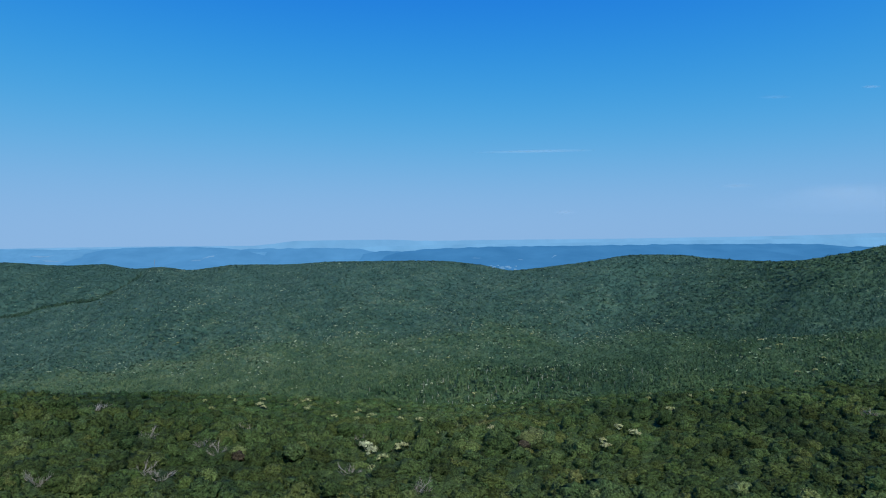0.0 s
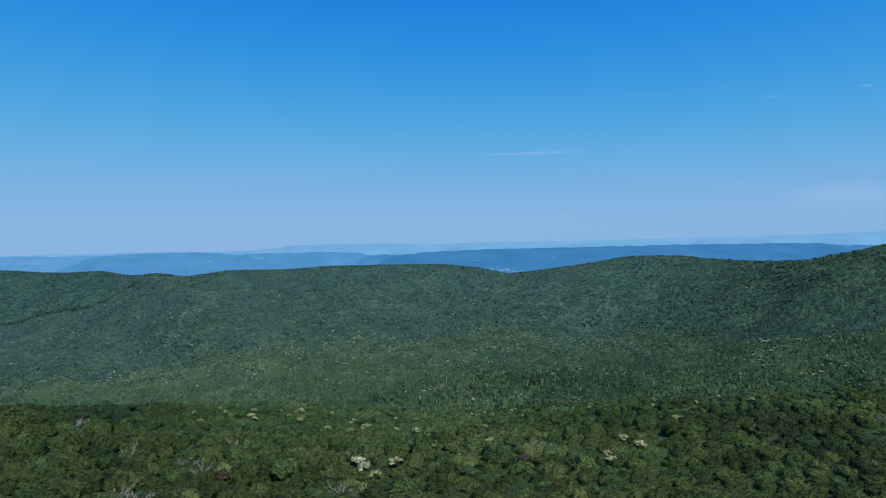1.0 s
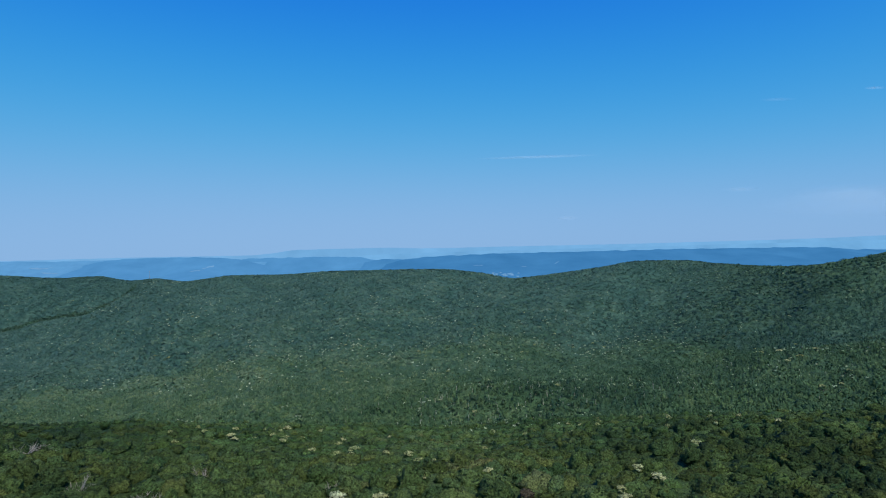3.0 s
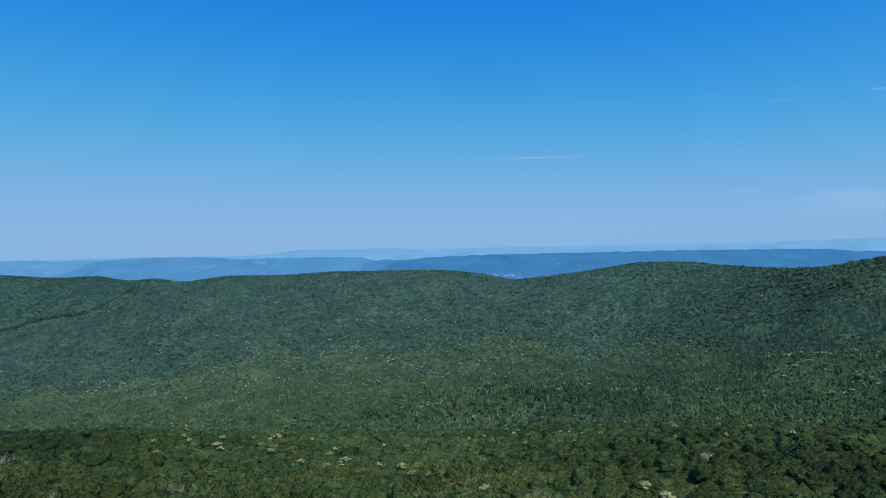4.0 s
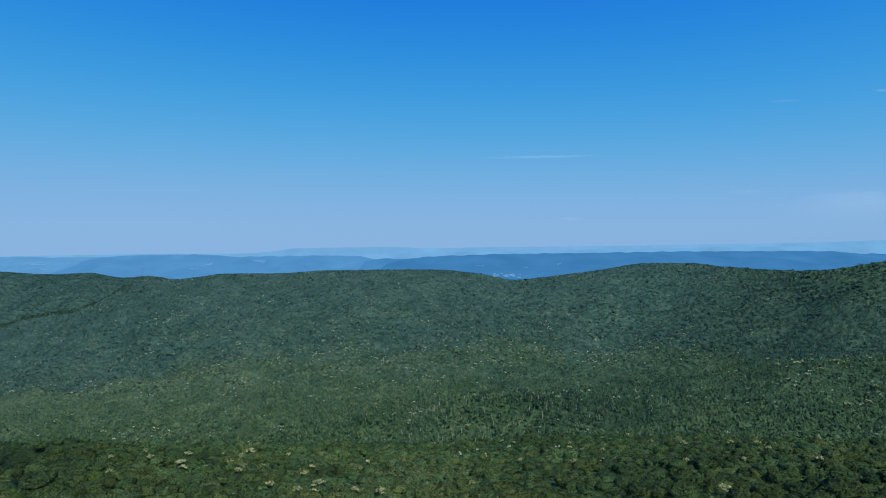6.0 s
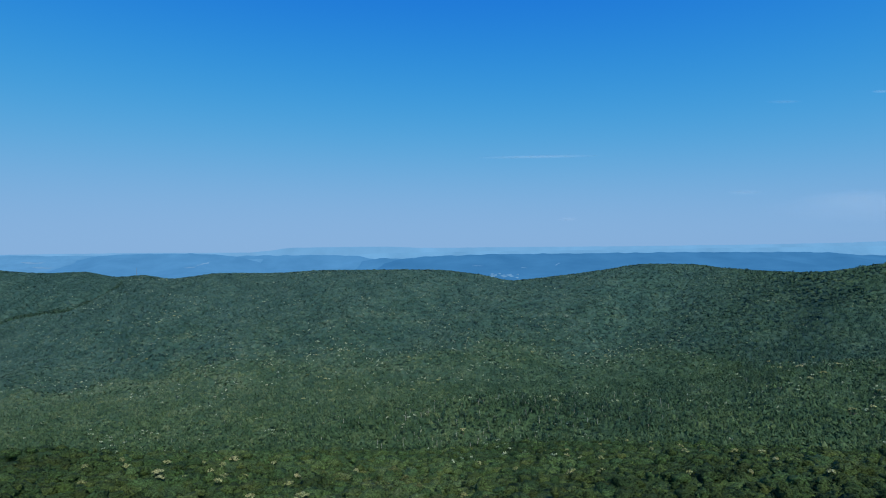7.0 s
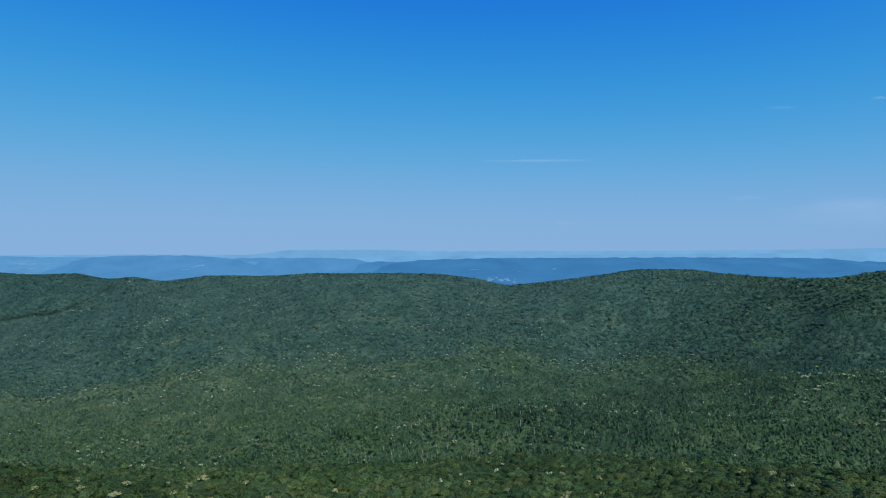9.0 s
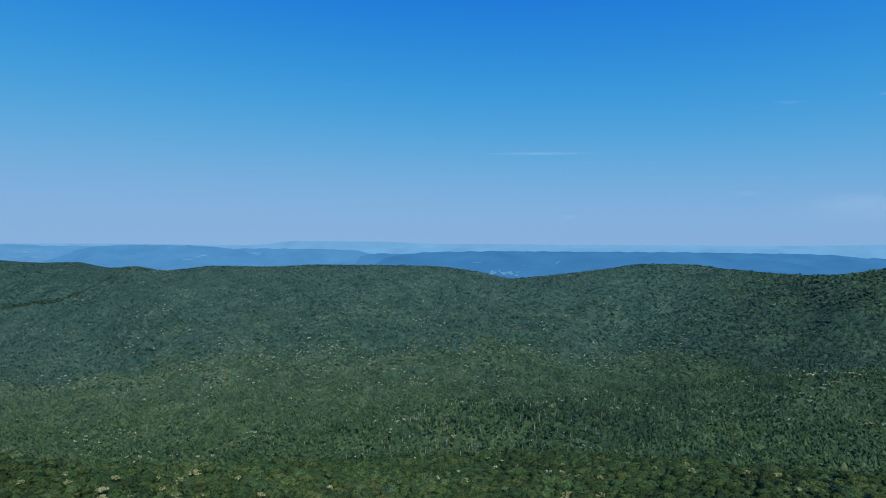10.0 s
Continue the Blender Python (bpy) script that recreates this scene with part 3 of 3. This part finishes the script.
def limb_path(r, start, heading, length, steps=5, droop=0.0):
    p, d = np.array(start, float), np.array(heading, float)
    path = [p.copy()]
    for _ in range(steps):
        d = d + r.normal(0, 0.16, 3) + (0, 0, -droop)
        d /= np.linalg.norm(d)
        p = p + d * length / steps
        path.append(p.copy())
    return path


def leafy_tree(seed, mat, name, label, category, radius=4.9, tufts=330, size=0.065, billows=30, tufty=False):
    """A broadleaf tree, base at its origin, its top near CANOPY metres: trunk, limbs and a lumpy leafy crown."""
    r = np.random.RandomState(seed)
    tree = tagged(new(name), label, category)
    part("trunk", *tube(limb_path(r, (0, 0, -0.6), (0, 0, 1), 10.5), (0.34, 0.28, 0.24, 0.19, 0.14, 0.08), 8), bark, tree)
    for k in range(3):
        a = 2.1 * k + r.uniform(-0.4, 0.4)
        part("limb", *tube(limb_path(r, (0, 0, 5.2 + k), (np.cos(a), np.sin(a), 0.9), 4.5), (0.15, 0.13, 0.11, 0.08, 0.06, 0.03)), bark, tree)
    v, t = lobed(seed + 100, 6, tufts, size, 0.5, (2, 6), (0.30, 0.50), 0.5) if tufty else billowed(seed + 100, 11, 18, billows, tufts, size, 0.8, 0.32)
    v = v * radius + (0, 0, CANOPY - radius * 0.82)
    part("crown", v, t, mat, tree)
    return tree


def bare_tree(seed):
    """A dead tree: trunk and forking grey limbs with twigs, no leaves."""
    r = np.random.RandomState(seed)
    tree = tagged(new("bare_tree"), "dead bare tree with bleached grey limbs among green crowns", "tree", "dead trees on the near slope")
    part("trunk", *tube(limb_path(r, (0, 0, -0.6), (0, 0, 1), 10.0), (0.36, 0.32, 0.28, 0.24, 0.20, 0.15), 8), dead_wood, tree)
    for k in range(9):
        a = 0.9 * k + r.uniform(-0.3, 0.3)
        main = limb_path(r, (0, 0, 6.0 + 0.45 * k), (np.cos(a), np.sin(a), 0.75), r.uniform(4.5, 7.0), 6)
        limb = part("limb", *tube(main, (0.13, 0.12, 0.11, 0.09, 0.07, 0.05, 0.03)), dead_wood, tree)
        pieces = []
        for q in range(13):
            i = r.randint(2, 6)
            d = np.array(main[i + 1 if i < 6 else i]) - np.array(main[i - 1]) + r.normal(0, 0.9, 3)
            d /= np.linalg.norm(d)
            pieces.append(tube(limb_path(r, main[i], d + (0, 0, 0.4), r.uniform(1.4, 2.8), 3), (0.06, 0.05, 0.04, 0.02), 4))
        part("branch", *joined(pieces), dead_wood, limb)
    return tree


def stand(tree, x, y, grow, spin, lift=0.0):
    z = float(ground_level(x, y))
    return Matrix.Translation((x, y, z + lift)) @ Matrix.Rotation(spin, 4, "Z") @ Matrix.Diagonal((grow, grow, 1, 1))


def plant(kinds, places, low, high, lifts=(-1.5, 1.5), copies=False):
    """Sets trees of these kinds on these places; the first of each kind is moved, the others are copies."""
    used = set(range(len(kinds))) if copies else set()
    for x, y in places:
        k = rng.randint(len(kinds))
        m = stand(kinds[k], float(x), float(y), rng.uniform(low, high), rng.uniform(0, 6.28), rng.uniform(*lifts))
        if k in used:
            copy_thing(kinds[k], m)
        else:
            used.add(k)
            kinds[k].matrix_basis = m


oaks = [tagged(leafy_tree(200 + k, leaf_single, "broadleaf_tree", "green broadleaf tree with a rounded lumpy crown in dense woods", "tree"), group="trees on the near slope") for k in range(6)]
plant(oaks, list(zip(near_x[stretch], near_y[stretch])), 0.8, 1.2)

# flowering trees among the green crowns
pales = [tagged(leafy_tree(300 + k, blossom_single, "flowering_tree", "pale cream flowering tree standing among green crowns", "tree", 2.1, 150, 0.14, tufty=True), group="pale flowering trees") for k in range(3)]
big_pales = [tagged(leafy_tree(320 + k, blossom_bright, "flowering_tree", "large cream flowering tree standing among green crowns", "tree", 3.2, 260, 0.12, tufty=True), group="pale flowering trees") for k in range(2)]
light_oaks = [tagged(leafy_tree(340 + k, light_single, "broadleaf_tree", "light green broadleaf tree among darker crowns", "tree", 4.2, 300, 0.08, 20), group="trees on the near slope") for k in range(2)]
plant(big_pales, PALE_LARGE, 0.9, 1.0, (1.8, 2.2))
plant(pales, PALE_BROAD, 1.05, 1.35, (1.0, 1.8))
plant(pales, PALE_MIDDLING, 0.7, 0.95, (0.9, 1.8), True)
plant(pales, PALE_SMALL, 0.5, 0.75, (0.9, 1.8), True)
plant(pales, SLOPE_LARGE, 1.5, 1.9, (1.2, 2.2), True)
plant(pales, SLOPE_SMALL, 0.9, 1.3, (1.2, 2.2), True)
plant(light_oaks, PALE_GREEN, 0.8, 1.1, (0.6, 1.2))
russets = [leafy_tree(330, russet_single, "russet_tree", "broadleaf tree with withered russet brown leaves", "tree", 3.0, 200, 0.13, 12)]
plant(russets, RUSSET, 0.9, 1.1, (0.8, 1.4))
bares = [bare_tree(400 + k) for k in range(3)]
big_bare = [bare_tree(410)]
plant(big_bare, BARE_LARGE, 1.9, 1.9, (1.5, 1.5))
plant(bares, BARE, 0.85, 1.15, (0.2, 1.0))

# pale crowns scattered over the farther slopes, gathered in drifts
px, py = rng.uniform(-1500, 1300, 16000), rng.uniform(480, 2000, 16000)
keep = (np.abs(px) < 0.8 * py) & (py < curve(CREST_BEARING, CREST_AHEAD, px / py) - 30) & (swell(px, py, 330, 11) + swell(px, py, 120, 12) > 0.55)
px, py = px[keep][:1250], py[keep][:1250]
forest("pale_crowns", px, py, [lobed(60 + k, 2, 14, 0.3) for k in range(4)], blossom, 1.8, "pale flowering crowns dotted over the green slopes", 0.8, False, sink=0.1)


# drifts of pale crowns; some are added in place of a lit diagonal band
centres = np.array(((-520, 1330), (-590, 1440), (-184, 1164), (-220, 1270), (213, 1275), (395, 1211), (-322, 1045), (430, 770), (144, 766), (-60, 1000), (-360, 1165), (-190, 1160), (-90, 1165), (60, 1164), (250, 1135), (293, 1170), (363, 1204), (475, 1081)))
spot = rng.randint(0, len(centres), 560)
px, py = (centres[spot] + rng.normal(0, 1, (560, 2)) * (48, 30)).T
forest("pale_drift", px, py, [lobed(64 + k, 2, 14, 0.3) for k in range(4)], blossom, 2.0, "loose drifts of pale green flowering crowns on the slope, some in place of a lit band", 0.8, False, sink=0.15)

# dark crowns added along the ravine of the far slope, standing in for its shadow line
v = rng.uniform(-0.79, -0.505, 620)
py = ravine_line(v) - 14 + rng.normal(0, 9, 620)
forest("ravine_shade_crowns", v * py, py, [lobed(70 + k, 1, 10, 0.42, 0.3, (1, 5), (0.9, 1.2)) for k in range(5)], leaf_dark, 4.2, "dark crowns standing in for the shadow line of the ravine below the ridge", 2.2, False, sink=0.1)

# dark slender crowns added for the shaded gaps among the dead trunks of the bench
forest("bench_gap_crowns", rng.normal(105, 55, 110), rng.normal(728, 30, 110), [lobed(75 + k, 2, 14, 0.3, 0.5, (2, 5), (0.4, 0.6)) for k in range(5)], leaf_dark, 2.9, "dark slender crowns standing in for the shaded gaps among pale dead trunks", 1.4, True, sink=1.1, tall_as=2.0)


def trunks(count, middle, spread, low, high, thick):
    """Thin standing trunks that show between the crowns of the bench."""
    pieces = []
    for x, y in zip(rng.normal(middle[0], spread[0], count), rng.normal(middle[1], spread[1], count)):
        z = float(ground_level(x, y))
        h = rng.uniform(low, high)
        lean = rng.normal(0, 0.7, 2)
        pieces.append(tube([(x, y, z - 0.5), (x + lean[0] * 0.5, y + lean[1] * 0.5, z + h * 0.5), (x + lean[0], y + lean[1], z + h)], (thick, thick * 0.9, thick * 0.45), 5))
    return joined(pieces)


tagged(mesh_object("dead_trunks", *joined([trunks(130, (95, 735), (90, 45), 12.5, 16.5, 0.42), trunks(280, (60, 800), (330, 110), 11.0, 14.5, 0.34)]), pale_wood), "bleached standing dead trunks between green crowns", "dead trees", kind="stuff")

# ---- mast on the knoll of the ridge ----
def radio_mast(x, y, height):
    mast = tagged(new("radio_mast"), "thin grey lattice radio mast on the wooded knoll", "mast")
    mast.location = (x, y, float(ground_level(x, y)))
    for k in range(3):
        a = 2.1 * k
        part("leg", *tube([(1.6 * np.cos(a), 1.6 * np.sin(a), -0.5), (0.5 * np.cos(a), 0.5 * np.sin(a), height)], (0.14, 0.1)), mast_steel, mast)
    for q in range(9):
        f0, f1 = q / 9, (q + 1) / 9
        r0, r1 = 1.6 - 1.1 * f0, 1.6 - 1.1 * f1
        pieces = [tube([(r0 * np.cos(2.1 * k), r0 * np.sin(2.1 * k), f0 * height), (r1 * np.cos(2.1 * k + 2.1), r1 * np.sin(2.1 * k + 2.1), f1 * height)], (0.07, 0.07), 4) for k in range(3)]
        part("brace", *joined(pieces), mast_steel, mast)
    part("antenna", *tube([(0, 0, height - 1), (0, 0, height + 5)], (0.12, 0.06)), mast_steel, mast)
    return mast


mast_steel = plain("galvanised_steel", ((0.22, 0.23, 0.24), (0.34, 0.35, 0.36)), 1.0, 0.5)
radio_mast(-995, 2062, 40)

# ---- far country ----
def far_level(knots, ahead, foot, depth, wave, x, y):
    """Level of a far ridge: its skyline at that distance, running down towards the valley in spurs."""
    xs, zs = zip(*knots)
    top = curve(xs, zs, x) + wave * (0.5 * swell(x, x * 0, 210, 31) + 0.3 * swell(x, x * 0, 70, 32))
    f = np.clip((ahead - y) / depth, 0, 1)
    down = f ** 0.8
    return top * (1 - down) + foot * down + wave * 4 * np.sin(np.pi * np.minimum(f * 1.2, 1)) * swell(x + 0.3 * y, y * 0.25, 420, 33)


def far_ridge(name, knots, ahead, foot, depth, mat, label, wave=4.0):
    x = np.linspace(knots[0][0], knots[-1][0], 240)
    y = np.concatenate([[ahead + 300, ahead + 60], np.linspace(ahead, ahead - depth, 22)])
    gx, gy = np.meshgrid(x, y, indexing="ij")
    z = far_level(knots, ahead, foot, depth, wave, gx, gy)
    z[:, 0] -= 120
    z[:, 1] -= 10
    ob = mesh_object(name, np.stack([gx, gy, z], -1).reshape(-1, 3), grid_tris(len(x), len(y)), mat)
    return tagged(ob, label, "mountain", kind="structure")


VALLEY = 52.0
LONG = ((-560, 120), (-402, 205), (-241, 236), (38, 250), (437, 254), (836, 251), (1234, 251), (1631, 250), (2027, 243), (2423, 239), (2739, 231), (2858, 214), (3086, 207), (3370, 192), (4200, 185))
FLATS = ((-5200, 296), (-3543, 298), (-3215, 296), (-2806, 286), (-2397, 284), (-1900, 262), (-1300, 240))
LEFT = ((-3100, 120), (-2760, 215), (-2560, 262), (-2397, 286), (-2234, 290), (-1990, 291), (-1583, 278), (-1420, 252), (-1259, 200), (-1080, 120))
MIDDLE = ((-1900, 200), (-1639, 247), (-1428, 268), (-1218, 267), (-966, 265), (-630, 253), (-547, 234), (-380, 205), (-213, 150))
KNOLL = ((-820, 120), (-700, 182), (-535, 223), (-411, 236), (-248, 221), (-85, 170), (60, 110))
HORIZON = ((-6500, 300), (-4278, 300), (-2678, 300), (-1587, 290), (-1314, 309), (-1223, 323), (-770, 322), (-408, 318), (-137, 306), (494, 302), (1394, 296), (2291, 294), (3185, 298), (3489, 304), (4800, 296), (6500, 296))
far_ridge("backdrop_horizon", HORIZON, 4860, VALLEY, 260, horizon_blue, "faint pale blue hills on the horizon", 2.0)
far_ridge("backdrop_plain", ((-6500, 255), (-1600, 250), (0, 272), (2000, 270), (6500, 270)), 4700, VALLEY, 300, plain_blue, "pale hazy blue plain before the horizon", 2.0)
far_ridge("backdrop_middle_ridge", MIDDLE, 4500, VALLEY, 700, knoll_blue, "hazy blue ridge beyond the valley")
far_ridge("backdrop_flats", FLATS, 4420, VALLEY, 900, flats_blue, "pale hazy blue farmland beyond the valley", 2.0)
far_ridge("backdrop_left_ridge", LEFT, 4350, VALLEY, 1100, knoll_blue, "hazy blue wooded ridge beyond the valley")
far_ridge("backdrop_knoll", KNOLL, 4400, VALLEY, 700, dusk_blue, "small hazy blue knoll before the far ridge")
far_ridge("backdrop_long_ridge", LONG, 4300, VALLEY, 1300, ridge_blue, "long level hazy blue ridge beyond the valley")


def land_on(knots, ahead, depth, bearing, dip, wave=4.0):
    """Where a line of sight at that bearing and dip comes down on a far ridge."""
    y = np.arange(ahead - depth, ahead, 4.0)
    gap = EYE - dip * y - far_level(knots, ahead, VALLEY, depth, wave, bearing * y, y)
    i = int(np.argmax(gap < 0)) if (gap < 0).any() else len(y) - 1
    return bearing * y[i], y[i]


def far_field(knots, ahead, depth, bearing, dip, wide, deep, slant):
    x0, y0 = land_on(knots, ahead, depth, bearing, dip)
    u, w = np.meshgrid(np.linspace(-1, 1, 13), np.linspace(-1, 1, 7), indexing="ij")
    edge = 1 + 0.25 * np.sin(5 * u + 3 * w)
    x, y = x0 + u * wide * edge, y0 + w * deep * edge + u * slant
    z = far_level(knots, ahead, VALLEY, depth, 4.0, x, y) + 3.0
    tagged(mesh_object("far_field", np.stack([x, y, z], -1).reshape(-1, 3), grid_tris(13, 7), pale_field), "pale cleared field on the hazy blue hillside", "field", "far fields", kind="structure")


far_field(LEFT, 4350, 1100, -0.391, 0.0203, 20, 22, 50)
far_field(LEFT, 4350, 1100, -0.413, 0.0260, 28, 14, 14)
far_field(FLATS, 4420, 900, -0.672, 0.0155, 70, 14, 0)
far_field(FLATS, 4420, 900, -0.655, 0.0230, 60, 12, 0)
far_field(LONG, 4300, 1300, 0.055, 0.0300, 28, 9, 6)
far_field(LONG, 4300, 1300, 0.185, 0.0293, 16, 8, 22)
far_field(LONG, 4300, 1300, 0.130, 0.0340, 16, 6, 0)


def far_house():
    house = tagged(new("far_house"), "small pale house in a far valley town", "house", "houses of the far town")
    w, d, h, g = 7.0, 5.0, 3.2, 2.2
    box = np.array([(x, y, z) for z in (-4, h) for x, y in ((-w, -d), (w, -d), (w, d), (-w, d))])
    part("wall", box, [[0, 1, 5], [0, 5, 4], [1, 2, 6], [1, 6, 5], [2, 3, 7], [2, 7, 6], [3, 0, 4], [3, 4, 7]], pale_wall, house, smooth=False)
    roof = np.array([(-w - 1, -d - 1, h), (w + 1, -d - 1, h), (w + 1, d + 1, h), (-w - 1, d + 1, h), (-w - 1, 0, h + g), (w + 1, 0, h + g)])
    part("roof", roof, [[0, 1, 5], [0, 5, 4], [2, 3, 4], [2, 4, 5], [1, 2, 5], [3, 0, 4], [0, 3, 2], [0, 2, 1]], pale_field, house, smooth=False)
    return house


town = far_house()
lots = np.random.RandomState(12)
for k in range(24):
    x, y = land_on(LONG, 4300, 1300, 0.100 + lots.uniform(-0.022, 0.022), 0.0462 + lots.normal(0, 0.0013))
    m = Matrix.Translation((x, y, float(far_level(LONG, 4300, VALLEY, 1300, 4.0, np.array(x), np.array(y))))) @ Matrix.Rotation(rng.uniform(0, 3), 4, "Z")
    if k == 0:
        town.matrix_basis = m
    else:
        copy_thing(town, m)

# ---- thin cloud ----
def cloud_material(name, veil):
    m, n, l, p = material(name)
    c = n.new("ShaderNodeTexCoord")
    away = n.new("ShaderNodeVectorMath")
    away.operation = "DISTANCE"
    away.inputs[1].default_value = (0.5, 0.0, 0.5)
    flat = n.new("ShaderNodeVectorMath")
    flat.operation = "MULTIPLY"
    flat.inputs[1].default_value = (1.0, 0.0, 1.0)
    l.new(c.outputs["Generated"], flat.inputs[0])
    l.new(flat.outputs["Vector"], away.inputs[0])
    wisps = node(n, "ShaderNodeTexNoise", Scale=0.7, Detail=2.0, Roughness=0.5)
    l.new(c.outputs["Generated"], wisps.inputs["Vector"])
    fade = math_node(n, l, "SUBTRACT", 1.0, math_node(n, l, "MULTIPLY", away.outputs["Value"], 2.0))
    fade.node.use_clamp = True
    l.new(math_node(n, l, "MULTIPLY", math_node(n, l, "MULTIPLY", fade, wisps.outputs["Fac"]), veil), p.inputs["Alpha"])
    p.inputs["Base Color"].default_value = (0.9, 0.9, 0.92, 1)
    p.inputs["Roughness"].default_value = 1.0
    p.inputs["Specular IOR Level"].default_value = 0.0
    return m


def cirrus(x, y, z, wide, deep, high, mat, tilt=0.0):
    r = np.random.RandomState(int(abs(x)) + 5)
    nu, nv = 40, 12
    verts = []
    for i in range(nu + 1):
        f = -1 + 2 * i / nu
        rad = math.sqrt(max(0.0, 1 - f * f)) * (1 + 0.10 * math.sin(3 * f + x)) + 0.002
        for k in range(nv):
            a = 2 * math.pi * k / nv
            verts.append((f * wide, math.cos(a) * rad * deep, math.sin(a) * rad * high * (1 + 0.08 * r.uniform(-1, 1)) + f * tilt))
    tris = []
    for i in range(nu):
        for k in range(nv):
            a, b = i * nv + k, i * nv + (k + 1) % nv
            tris += [[a, a + nv, b], [b, a + nv, b + nv]]
    ob = mesh_object("cirrus_cloud", np.array(verts), np.array(tris), mat)
    ob.location = (x, y, z)
    ob.visible_shadow = False
    return tagged(ob, "faint thin white wisp of high cloud", "cloud", "wisps of cloud", kind="structure")


wisp, veil = cloud_material("wispy_cloud", 0.20), cloud_material("veil_cloud", 0.09)
cirrus(735, 4700, 991, 520, 8, 12, wisp, 4)
cirrus(963, 4700, 510, 90, 8, 16, veil)
cirrus(2622, 4700, 1383, 150, 8, 12, veil)
cirrus(3372, 4700, 1450, 90, 8, 12, wisp)
cirrus(2316, 4700, 694, 150, 8, 20, veil)
cirrus(3167, 4700, 640, 520, 20, 70, veil)
cirrus(3300, 4700, 560, 900, 20, 110, veil)
